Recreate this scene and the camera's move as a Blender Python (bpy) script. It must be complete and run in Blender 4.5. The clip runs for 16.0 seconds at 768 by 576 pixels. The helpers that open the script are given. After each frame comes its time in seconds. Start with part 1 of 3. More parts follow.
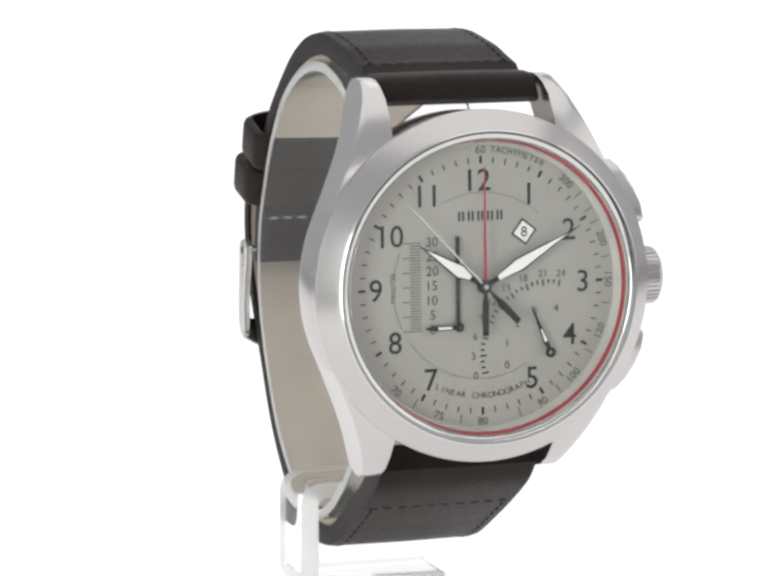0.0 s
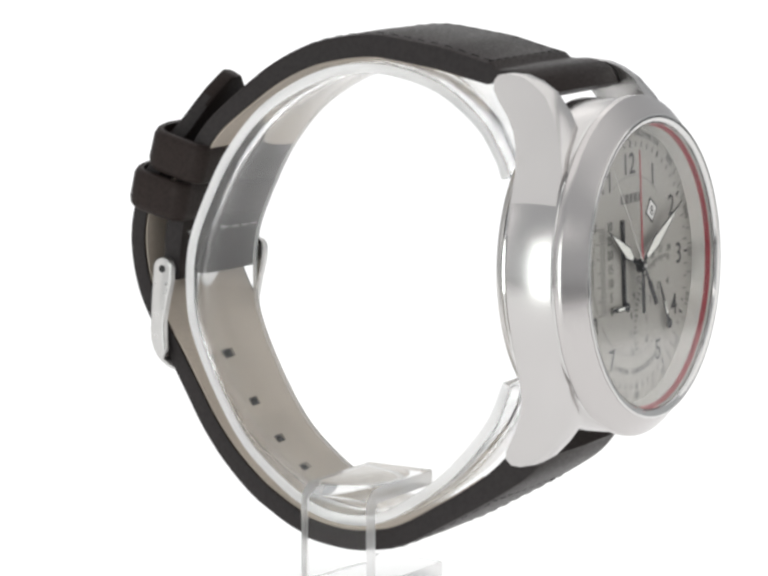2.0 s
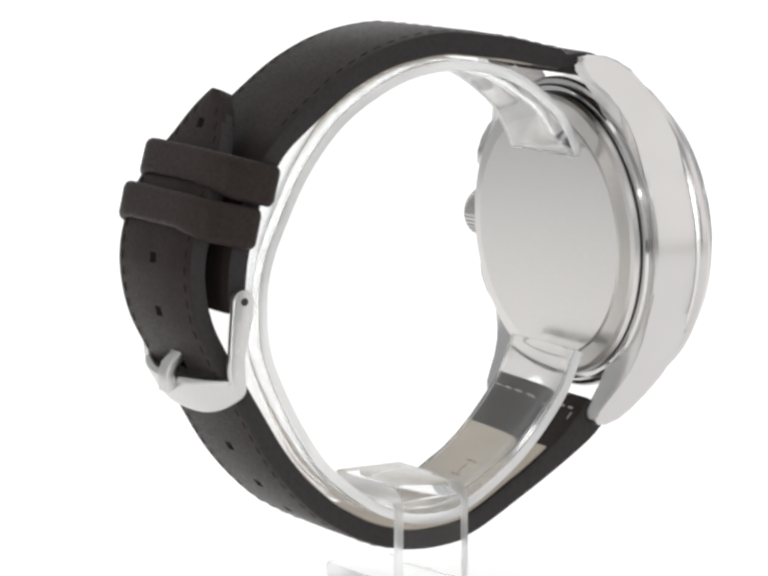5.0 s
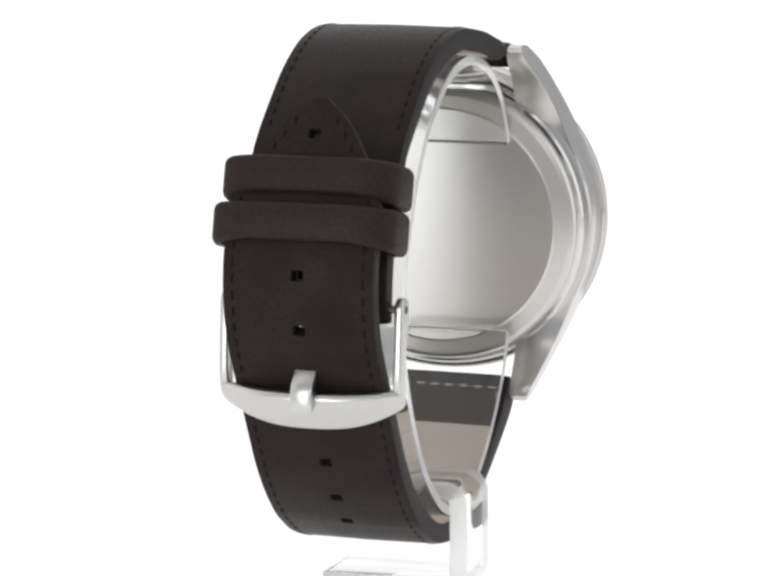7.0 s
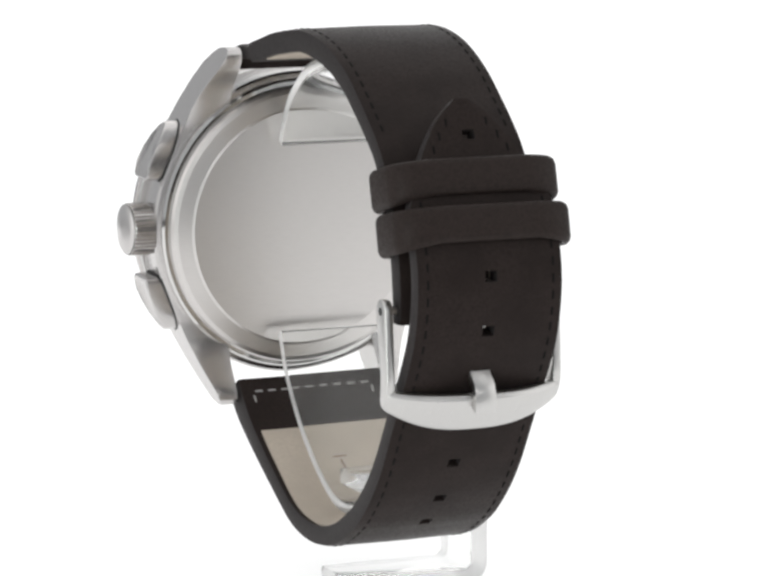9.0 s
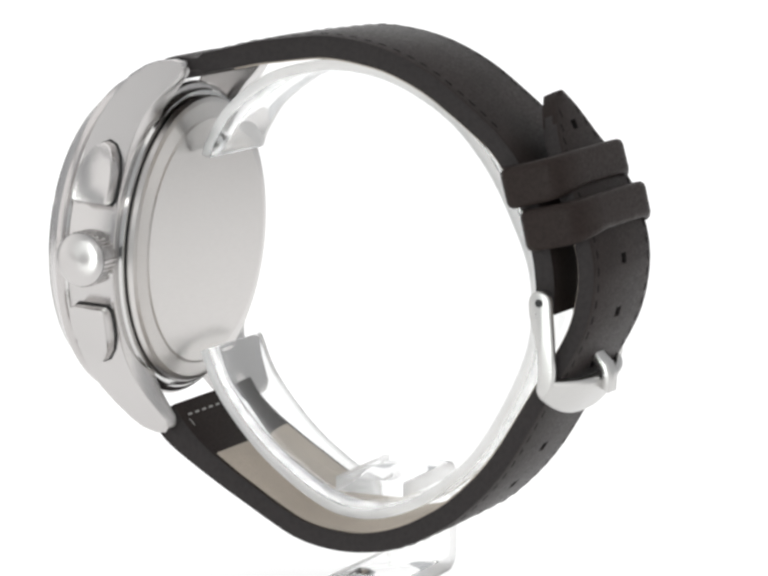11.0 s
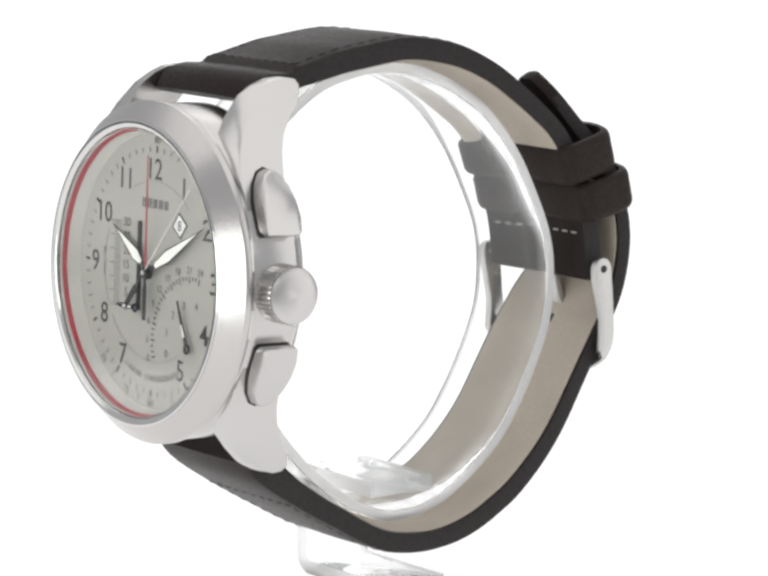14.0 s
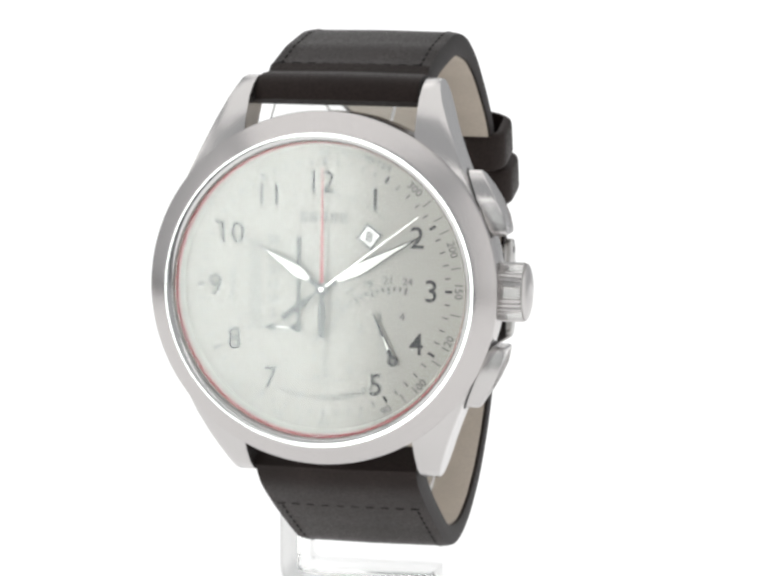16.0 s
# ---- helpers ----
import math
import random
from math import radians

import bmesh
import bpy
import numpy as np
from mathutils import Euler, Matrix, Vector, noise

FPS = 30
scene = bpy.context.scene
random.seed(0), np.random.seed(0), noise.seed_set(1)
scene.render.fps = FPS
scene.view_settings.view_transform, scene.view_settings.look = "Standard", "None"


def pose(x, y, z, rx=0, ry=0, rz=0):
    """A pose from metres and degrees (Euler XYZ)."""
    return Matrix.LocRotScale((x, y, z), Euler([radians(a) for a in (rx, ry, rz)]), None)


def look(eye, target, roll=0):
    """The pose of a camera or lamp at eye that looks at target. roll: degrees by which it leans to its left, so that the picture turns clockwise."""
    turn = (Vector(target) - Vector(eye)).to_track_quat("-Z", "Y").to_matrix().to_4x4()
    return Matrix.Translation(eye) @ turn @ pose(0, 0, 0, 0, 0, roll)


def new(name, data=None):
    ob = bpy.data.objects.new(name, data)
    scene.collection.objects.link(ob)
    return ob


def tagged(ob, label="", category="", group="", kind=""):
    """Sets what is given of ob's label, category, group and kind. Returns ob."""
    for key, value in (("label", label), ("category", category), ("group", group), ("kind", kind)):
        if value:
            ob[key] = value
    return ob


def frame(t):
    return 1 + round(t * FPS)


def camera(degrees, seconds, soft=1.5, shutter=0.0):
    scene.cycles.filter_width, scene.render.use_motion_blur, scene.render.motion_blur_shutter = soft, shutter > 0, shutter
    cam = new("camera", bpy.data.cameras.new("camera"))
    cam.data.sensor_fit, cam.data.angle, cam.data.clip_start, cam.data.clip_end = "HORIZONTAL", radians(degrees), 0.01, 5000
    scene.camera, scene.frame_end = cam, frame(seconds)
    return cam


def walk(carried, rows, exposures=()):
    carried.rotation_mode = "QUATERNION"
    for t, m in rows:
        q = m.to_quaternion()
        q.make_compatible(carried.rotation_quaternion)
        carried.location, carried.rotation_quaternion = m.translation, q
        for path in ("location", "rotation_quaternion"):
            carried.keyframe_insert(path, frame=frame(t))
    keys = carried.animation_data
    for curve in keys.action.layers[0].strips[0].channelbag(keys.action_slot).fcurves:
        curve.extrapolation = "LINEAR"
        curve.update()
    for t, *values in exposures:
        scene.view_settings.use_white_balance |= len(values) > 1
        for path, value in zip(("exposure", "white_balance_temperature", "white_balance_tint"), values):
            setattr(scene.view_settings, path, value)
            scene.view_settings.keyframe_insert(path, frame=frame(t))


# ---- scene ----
cam = camera(12.47, 16.0, soft=3.0)
EYE = (0.0, -0.481, 0.1169)
AIM = (EYE[0], EYE[1] + 0.5 * math.cos(radians(8.823)), EYE[2] - 0.5 * math.sin(radians(8.823)))
walk(cam, [(0.0, look(EYE, AIM, 0.07)), (16.0, look(EYE, AIM, 0.07))])

# the turntable: degrees at the start, degrees a second
TURN_START, TURN_RATE = 18.22, 20.573

# ---- light: a white photo studio with an overhead softbox and a low one beside the camera ----
world = bpy.data.worlds.new("studio_white")
scene.world = world
world.use_nodes = True
world.node_tree.nodes["Background"].inputs[0].default_value = (0.96, 0.98, 1.0, 1)
world.node_tree.nodes["Background"].inputs[1].default_value = 0.52
scene.view_settings.exposure = 0.0


def softbox(name, eye, target, wide, high, radiance, colour=(1, 0.985, 0.96)):
    data = bpy.data.lights.new(name, "AREA")
    data.shape, data.size, data.size_y = "RECTANGLE", wide, high
    data.energy, data.color = radiance * math.pi * wide * high, colour
    ob = new(name, data)
    ob.matrix_world = look(eye, target)
    return ob


softbox("overhead_softbox", (0.0, 0.45, 1.3), (0, 0.451, 0), 2.2, 2.0, 0.7)
softbox("left_softbox", (-1.0, -0.22, 0.33), (0, -0.22, 0.33), 0.76, 1.2, 0.73)
softbox("right_softbox", (1.0, -0.12, 0.33), (0, -0.12, 0.33), 0.96, 1.2, 0.75)
softbox("tube_light", (0.0, -0.92, 0.44), (0, 0, 0.05), 1.5, 0.06, 3.0)
softbox("low_softbox", (-0.398, -0.695, 0.04), (0, -0.03, 0.04), 0.187, 0.5, 5.4, (0.94, 1.0, 0.97))


# ---- materials ----
def material(name, base, rough=0.5, metal=0.0, coat=0.0, trans=0.0, ior=1.5, spec=0.5):
    m = bpy.data.materials.new(name)
    m.use_nodes = True
    b = m.node_tree.nodes["Principled BSDF"]
    b.inputs["Base Color"].default_value = (*base, 1)
    b.inputs["Roughness"].default_value = rough
    b.inputs["Metallic"].default_value = metal
    b.inputs["Coat Weight"].default_value = coat
    b.inputs["Transmission Weight"].default_value = trans
    b.inputs["IOR"].default_value = ior
    b.inputs["Specular IOR Level"].default_value = spec
    return m


def grain(m, scale, stretch=(1, 1, 1), tone=0.0, rough=0.0, bump=0.0, detail=4.0, distance=0.0001, dark=None):
    """Noise on a material: tone in the colour, rough in the roughness, bump as relief. scale is per metre."""
    t = m.node_tree
    n, l = t.nodes, t.links
    b = n["Principled BSDF"]
    co = n.new("ShaderNodeTexCoord")
    mp = n.new("ShaderNodeMapping")
    mp.inputs["Scale"].default_value = stretch
    l.new(co.outputs["Object"], mp.inputs["Vector"])
    no = n.new("ShaderNodeTexNoise")
    no.inputs["Scale"].default_value = scale
    no.inputs["Detail"].default_value = detail
    l.new(mp.outputs["Vector"], no.inputs["Vector"])
    if tone:
        mix = n.new("ShaderNodeMix")
        mix.data_type = "RGBA"
        c = b.inputs["Base Color"].default_value[:]
        if b.inputs["Base Color"].is_linked:
            l.new(b.inputs["Base Color"].links[0].from_socket, mix.inputs[6])
        else:
            mix.inputs[6].default_value = c
        mix.inputs[7].default_value = dark or (c[0] * (1 - tone), c[1] * (1 - tone), c[2] * (1 - tone), 1)
        ramp = n.new("ShaderNodeMapRange")
        ramp.inputs[1].default_value, ramp.inputs[2].default_value = 0.4, 0.68
        l.new(no.outputs["Fac"], ramp.inputs[0])
        l.new(ramp.outputs[0], mix.inputs[0])
        l.new(mix.outputs[2], b.inputs["Base Color"])
    if rough:
        r = b.inputs["Roughness"].default_value
        mr = n.new("ShaderNodeMapRange")
        mr.inputs[1].default_value, mr.inputs[2].default_value = 0.3, 0.7
        mr.inputs[3].default_value, mr.inputs[4].default_value = max(0.02, r - rough), min(1, r + rough)
        l.new(no.outputs["Fac"], mr.inputs[0])
        l.new(mr.outputs[0], b.inputs["Roughness"])
    if bump:
        bp = n.new("ShaderNodeBump")
        bp.inputs["Strength"].default_value = bump
        bp.inputs["Distance"].default_value = distance
        l.new(no.outputs["Fac"], bp.inputs["Height"])
        if b.inputs["Normal"].is_linked:
            l.new(b.inputs["Normal"].links[0].from_socket, bp.inputs["Normal"])
        l.new(bp.outputs["Normal"], b.inputs["Normal"])
    return m


STEEL = grain(material("brushed_steel", (0.59, 0.572, 0.564), 0.25, 1.0), 900, (1, 1, 14), tone=0.03, rough=0.012, bump=0.006, distance=0.00002)
grain(STEEL, 60, tone=0.05)
RING = grain(material("turned_steel", (0.555, 0.532, 0.524), 0.25, 1.0), 1500, tone=0.02, rough=0.02, bump=0.004, distance=0.00002)
POLISH = grain(material("polished_steel", (0.66, 0.655, 0.645), 0.14, 1.0), 300, rough=0.05)
SATIN = grain(material("satin_steel", (0.58, 0.572, 0.56), 0.3, 1.0), 800, (12, 1, 1), tone=0.03, rough=0.03, bump=0.01, distance=0.00002)
CAP = material("turned_cap_steel", (0.59, 0.572, 0.564), 0.3, 1.0)
CAP.node_tree.nodes["Principled BSDF"].inputs["Anisotropic"].default_value = 0.75
cap_tangent = CAP.node_tree.nodes.new("ShaderNodeTangent")
cap_tangent.direction_type, cap_tangent.axis = "RADIAL", "X"
CAP.node_tree.links.new(cap_tangent.outputs[0], CAP.node_tree.nodes["Principled BSDF"].inputs["Tangent"])
BACK = grain(material("case_back_steel", (0.64, 0.62, 0.605), 0.34, 1.0), 700, (1, 1, 12), tone=0.03, rough=0.015, bump=0.006, distance=0.00002)
DARKGAP = material("dark_gasket", (0.01, 0.01, 0.01), 0.5)
LEATHER = grain(material("dark_brown_leather", (0.027, 0.0204, 0.0188), 0.42, spec=0.05), 2600, tone=0.25, rough=0.1, bump=0.22, distance=0.00012)
grain(LEATHER, 160, tone=0.3, bump=0.15, distance=0.0003)
LEATHER.node_tree.nodes["Principled BSDF"].inputs["Sheen Weight"].default_value = 0.06
LEATHER.node_tree.nodes["Principled BSDF"].inputs["Sheen Roughness"].default_value = 0.35
EDGE = grain(material("keeper_leather", (0.027, 0.0195, 0.0175), 0.48, spec=0.12), 2600, tone=0.25, rough=0.1, bump=0.22, distance=0.00012)
LINING = grain(material("beige_lining_leather", (0.50, 0.435, 0.365), 0.62), 2200, tone=0.1, bump=0.2)
grain(LINING, 130, tone=0.16)
SIDE = grain(material("strap_edge_paint", (0.034, 0.03, 0.03), 0.6, spec=0.14), 1500, tone=0.2, bump=0.2)
THREAD = material("dark_thread", (0.011, 0.010, 0.010), 0.7, spec=0.04)
IMPRINT = material("brown_imprint", (0.2, 0.13, 0.09), 0.6)
PALE_THREAD = material("grey_thread", (0.3, 0.29, 0.28), 0.7)
DIAL = grain(material("cream_dial", (0.362, 0.35, 0.317), 0.45), 4000, tone=0.05)
grain(DIAL, 120, tone=0.05)
PRINT = material("black_print", (0.016, 0.016, 0.018), 0.5)
FAINT_PRINT = material("faint_grey_print", (0.15, 0.147, 0.135), 0.5)
GREY_PRINT = material("grey_print", (0.055, 0.055, 0.052), 0.5)
HAND = material("black_hand", (0.03, 0.03, 0.032), 0.25)
LUME = material("white_lume", (0.85, 0.85, 0.8), 0.5)
SILVER = material("silver_hand", (0.85, 0.84, 0.8), 0.25, 0.6)
RED = grain(material("red_enamel", (0.38, 0.04, 0.055), 0.35), 900, tone=0.15)
WHITE = material("white_card", (0.8, 0.8, 0.78), 0.5)
GLASS = material("mineral_crystal", (1, 1, 1), 0.0, trans=1.0, ior=1.03)
# the reflecting skin of the crystal is faintly matt
GLASS.node_tree.nodes["Principled BSDF"].inputs["Coat Weight"].default_value = 1.0
GLASS.node_tree.nodes["Principled BSDF"].inputs["Coat Roughness"].default_value = 0.09
GLASS.node_tree.nodes["Principled BSDF"].inputs["Coat IOR"].default_value = 1.42
ACRYLIC = grain(material("clear_acrylic", (0.985, 0.99, 0.985), 0.06, trans=0.972, ior=1.22), 150, rough=0.02)
FROST = grain(material("frosted_acrylic_edge", (0.87, 0.865, 0.86), 0.5, trans=0.66, ior=1.2), 900, rough=0.1)
FOOT = material("clear_acrylic_foot", (0.98, 0.985, 0.98), 0.04, trans=1.0, ior=1.18)
FLOOR = grain(material("unseen_floor_paint", (0.09, 0.09, 0.095), 0.7, spec=0.2), 3, tone=0.2)
PAPER = grain(material("glowing_white_sweep", (0.3, 0.3, 0.3), 0.7, spec=0.2), 60, tone=0.02)
# added emission keeps the sweep white and nearly free of shadows
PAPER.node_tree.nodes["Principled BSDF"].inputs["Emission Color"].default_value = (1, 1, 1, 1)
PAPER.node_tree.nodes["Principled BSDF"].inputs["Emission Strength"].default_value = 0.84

# ---- mesh helpers: all lengths in millimetres, in the space of the turntable ----
MM = 0.000991  # metres in a millimetre of the plan
LOW = 7.4  # height of the strap's lowest point over the floor


def mesh(name, verts, faces, mat, sharp=35):
    me = bpy.data.meshes.new(name)
    me.from_pydata([(x * MM, y * MM, z * MM) for x, y, z in verts], [], faces)
    bm = bmesh.new()
    bm.from_mesh(me)
    bmesh.ops.recalc_face_normals(bm, faces=bm.faces)
    bm.to_mesh(me)
    bm.free()
    for p in me.polygons:
        p.use_smooth = True
    me.set_sharp_from_angle(angle=radians(sharp))
    me.materials.append(mat)
    return me


def edged(me):
    """Paint the cut edges of a strap."""
    me.materials.append(SIDE)
    for p in me.polygons:
        p.material_index = int(abs(p.normal.x) > 0.8)
    return me


def frosted(me, axis):
    """Saw-cut edges of a clear sheet: the faces that look along an axis."""
    me.materials.append(FROST)
    for p in me.polygons:
        p.material_index = int(abs(p.normal[axis]) > 0.7)
    return me


def part(name, me, parent, label=""):
    ob = new(name, me)
    ob.parent = parent
    return tagged(ob, label) if label else ob


LEAN, YAW = radians(2.5), radians(0.6)
CX, CY, CZ = 0.67, -38.3, 48.5
SX = 0.35  # middle of the strap


def cf(x, w, n):
    """From the case (right, towards twelve, out of the dial) to the turntable."""
    y = -n * math.cos(LEAN) + w * math.sin(LEAN)
    return (CX + x * math.cos(YAW) - y * math.sin(YAW), CY + x * math.sin(YAW) + y * math.cos(YAW), CZ - LOW + n * math.sin(LEAN) + w * math.cos(LEAN))


def lathe(profile, segs=128, closed=False):
    """A turned ring or disc round the case's axis from (radius, height) pairs."""
    v, f = [], []
    k = len(profile)
    for i in range(segs):
        a = 2 * math.pi * i / segs
        for r, n in profile:
            v.append(cf(r * math.sin(a), r * math.cos(a), n))
    for i in range(segs):
        j = (i + 1) % segs
        for q in range(k if closed else k - 1):
            e = (q + 1) % k
            f.append((i * k + q, i * k + e, j * k + e, j * k + q))
    if not closed:
        for q in (0, k - 1):
            if profile[q][0] > 0.01:
                f.append(tuple(i * k + q for i in range(segs)))
    return v, f


def prism(outline, lo, hi, place):
    """Extrude an outline; lo and hi give the third coordinate of each corner (number or function)."""
    v = []
    for level in (lo, hi):
        for a, b in outline:
            v.append(place(a, b, level(a, b) if callable(level) else level))
    k = len(outline)
    f = [tuple(range(k)), tuple(range(2 * k - 1, k - 1, -1))]
    f += [(i, (i + 1) % k, k + (i + 1) % k, k + i) for i in range(k)]
    return v, f


def bevelled(name, vf, mat, width, segments=2, sharp=40):
    me = mesh(name, *vf, mat, sharp)
    bm = bmesh.new()
    bm.from_mesh(me)
    edges = [e for e in bm.edges if len(e.link_faces) == 2 and e.calc_face_angle(0) > radians(28)]
    bmesh.ops.bevel(bm, geom=edges, offset=width * MM, segments=segments, profile=0.5, affect="EDGES", clamp_overlap=True)
    for p in bm.faces:
        p.smooth = True
    bm.to_mesh(me)
    bm.free()
    me.set_sharp_from_angle(angle=radians(sharp))
    return me


def spline(points, step):
    """Catmull-Rom through rows of numbers, resampled at about every step mm of the first two."""
    p = np.array(points, float)
    p = np.vstack([2 * p[0] - p[1], p, 2 * p[-1] - p[-2]])
    out = []
    for i in range(1, len(p) - 2):
        for t in np.linspace(0, 1, 24, endpoint=False):
            a, b, c, d = p[i - 1], p[i], p[i + 1], p[i + 2]
            out.append(0.5 * (2 * b + (c - a) * t + (2 * a - 5 * b + 4 * c - d) * t * t + (3 * b - a - 3 * c + d) * t ** 3))
    out.append(p[-2])
    out = np.array(out)
    s = np.concatenate([[0], np.cumsum(np.hypot(*np.diff(out[:, :2], axis=0).T))])
    q = np.linspace(0, s[-1], max(2, int(round(s[-1] / step)) + 1))
    return np.stack([np.interp(q, s, out[:, c]) for c in range(out.shape[1])], 1), q


def frame_of(path):
    """Unit tangents and outward normals of a path in the y-z plane."""
    t = np.gradient(path[:, :2], axis=0)
    t /= np.linalg.norm(t, axis=1)[:, None]
    return t, np.stack([-t[:, 1], t[:, 0]], 1)


def outward(path, nrm, centre=(0.0, 42.0)):
    side = ((path[:, :2] - centre) * nrm).sum(1).mean()
    return nrm if side > 0 else -nrm


def band(path, q, half_width, holes=(), tip=0.0, inner=-1.0, outer=1.0, round_=0.5, crown=0.0):
    """A strap along path rows (y, z, half thickness); inner and outer are in half thicknesses. holes: places along it."""
    _, nrm = frame_of(path)
    nrm = outward(path, nrm)
    ss = list(q)
    for h in holes:
        ss = [s for s in ss if abs(s - h) > 0.95] + [h - 0.68, h + 0.68]
    ss = sorted(ss)
    v, f = [], []
    rows = []
    for s in ss:
        y, z, th = (np.interp(s, q, path[:, c]) for c in range(3))
        n = np.array([np.interp(s, q, nrm[:, 0]), np.interp(s, q, nrm[:, 1])])
        n /= np.linalg.norm(n)
        hw = half_width(s) if callable(half_width) else half_width
        left = ss[-1] - s
        if tip and left < tip:
            hw = hw * max(0.12, min(1.0, left / tip) ** 0.55)
        e, o = min(round_, hw * 0.4), outer * th
        i_ = inner * th
        mid = (o + i_) / 2
        prof = [(-hw, mid + (o - mid) * 0.45), (-hw + e * 0.35, o - e * 0.3), (-hw + e * 1.6, o), (-min(0.85, hw * 0.3), o + crown), (min(0.85, hw * 0.3), o + crown), (hw - e * 1.6, o), (hw - e * 0.35, o - e * 0.3), (hw, mid + (o - mid) * 0.45),
                (hw, mid + (i_ - mid) * 0.6), (hw - e * 0.3, i_ + e * 0.12), (hw - e * 1.6, i_), (min(0.85, hw * 0.3), i_), (-min(0.85, hw * 0.3), i_), (-hw + e * 1.6, i_), (-hw + e * 0.3, i_ + e * 0.12), (-hw, mid + (i_ - mid) * 0.6)]
        rows.append(len(v))
        for x, d in prof:
            v.append((SX + x, y + n[0] * d, z + n[1] * d - LOW))
    k = 16
    for a in range(len(rows) - 1):
        hole = any(abs((ss[a] + ss[a + 1]) / 2 - h) < 0.1 for h in holes)
        for c in range(k):
            d = (c + 1) % k
            if hole and c in (3, 11):
                continue
            f.append((rows[a] + c, rows[a] + d, rows[a + 1] + d, rows[a + 1] + c))
        if hole:
            A, B = rows[a], rows[a + 1]
            f += [(A + 3, A + 4, A + 11, A + 12), (B + 4, B + 3, B + 12, B + 11), (A + 3, A + 12, B + 12, B + 3), (A + 4, B + 4, B + 11, A + 11)]
    f.append(tuple(rows[0] + c for c in range(k)))
    f.append(tuple(rows[-1] + c for c in range(k - 1, -1, -1)))
    return v, f


def stitches(path, q, spots, length=1.5, thick=0.07):
    """Small thread dashes; spots: (place along, x, across?, side in half thicknesses)."""
    t, nrm = frame_of(path)
    nrm = outward(path, nrm)
    v, f = [], []
    for s, x, across, side in spots:
        y, z, th = (np.interp(s, q, path[:, c]) for c in range(3))
        n = np.array([np.interp(s, q, nrm[:, 0]), np.interp(s, q, nrm[:, 1])])
        u = np.array([np.interp(s, q, t[:, 0]), np.interp(s, q, t[:, 1])])
        n, u = n / np.linalg.norm(n), u / np.linalg.norm(u)
        base = np.array([x + SX, y + n[0] * th * side, z + n[1] * th * side - LOW])
        ax = np.array([1, 0, 0]) if across else np.array([0, u[0], u[1]])
        bx = np.array([0, u[0], u[1]]) if across else np.array([1, 0, 0])
        up = np.array([0, n[0], n[1]]) * (1 if side > 0 else -1)
        o = len(v)
        for l, w_, h in ((-0.5, 0, -0.1), (-0.32, 1, 0.05), (0.32, 1, 0.05), (0.5, 0, -0.1)):
            for sgn in (-1, 1):
                v.append(tuple(base + ax * l * length + bx * sgn * (0.05 + 0.11 * w_) + up * h))
            v.append(tuple(base + ax * l * length + up * (h + thick * w_)))
        for a in range(3):
            p0, p1 = o + a * 3, o + a * 3 + 3
            f += [(p0, p1, p1 + 2, p0 + 2), (p0 + 2, p1 + 2, p1 + 1, p0 + 1)]
    return v, f


def letters(text, size, bold=0.0):
    """Vertices (x, y, depth) and faces of a text, centred on its own box."""
    cu = bpy.data.curves.new("text", "FONT")
    cu.body, cu.size, cu.resolution_u, cu.extrude, cu.offset = text, size, 3, 0.015, bold
    tmp = bpy.data.objects.new("text", cu)
    me = bpy.data.meshes.new_from_object(tmp)
    v = [tuple(p.co) for p in me.vertices]
    f = [tuple(p.vertices) for p in me.polygons]
    bpy.data.objects.remove(tmp)
    bpy.data.curves.remove(cu)
    bpy.data.meshes.remove(me)
    xs, ys = [p[0] for p in v], [p[1] for p in v]
    mx, my = (min(xs) + max(xs)) / 2, (min(ys) + max(ys)) / 2
    return [(x - mx, y - my, z) for x, y, z in v], f


def write(text, size, x, w, n=0.03, turn=0.0, squeeze=1.0, bold=0.0):
    """A text on the dial, turned clockwise by so many degrees."""
    v, f = letters(text, size, bold)
    c, s = math.cos(radians(turn)), math.sin(radians(turn))
    return [cf(x + a * squeeze * c + b * s, w - a * squeeze * s + b * c, n + z) for a, b, z in v], f


def arc_text(text, size, radius, middle, step, inward=False, n=0.03):
    """Letters along a circle, joined in one mesh; inward: heads to the centre, read along the lower half."""
    v, f = [], []
    for i, ch in enumerate(text):
        if ch == " ":
            continue
        d = (i - (len(text) - 1) / 2) * step
        a = radians(middle - d if inward else middle + d)
        turn = math.degrees(a) + (180 if inward else 0)
        lv, lf = write(ch, size, radius * math.sin(a), radius * math.cos(a), n, turn)
        f += [tuple(i_ + len(v) for i_ in q) for q in lf]
        v += lv
    return v, f


def join(*pieces):
    v, f = [], []
    for pv, pf in pieces:
        f += [tuple(i + len(v) for i in q) for q in pf]
        v += pv
    return v, f


def bar(x, w, turn, length, width, lo=0.015, hi=0.045):
    """A flat rectangle on the dial with its middle at (x, w), its length turned clockwise from twelve."""
    c, s = math.cos(radians(turn)), math.sin(radians(turn))
    pts = [(-width / 2, -length / 2), (width / 2, -length / 2), (width / 2, length / 2), (-width / 2, length / 2)]
    return prism([(x + a * c + b * s, w - a * s + b * c) for a, b in pts], lo, hi, cf)


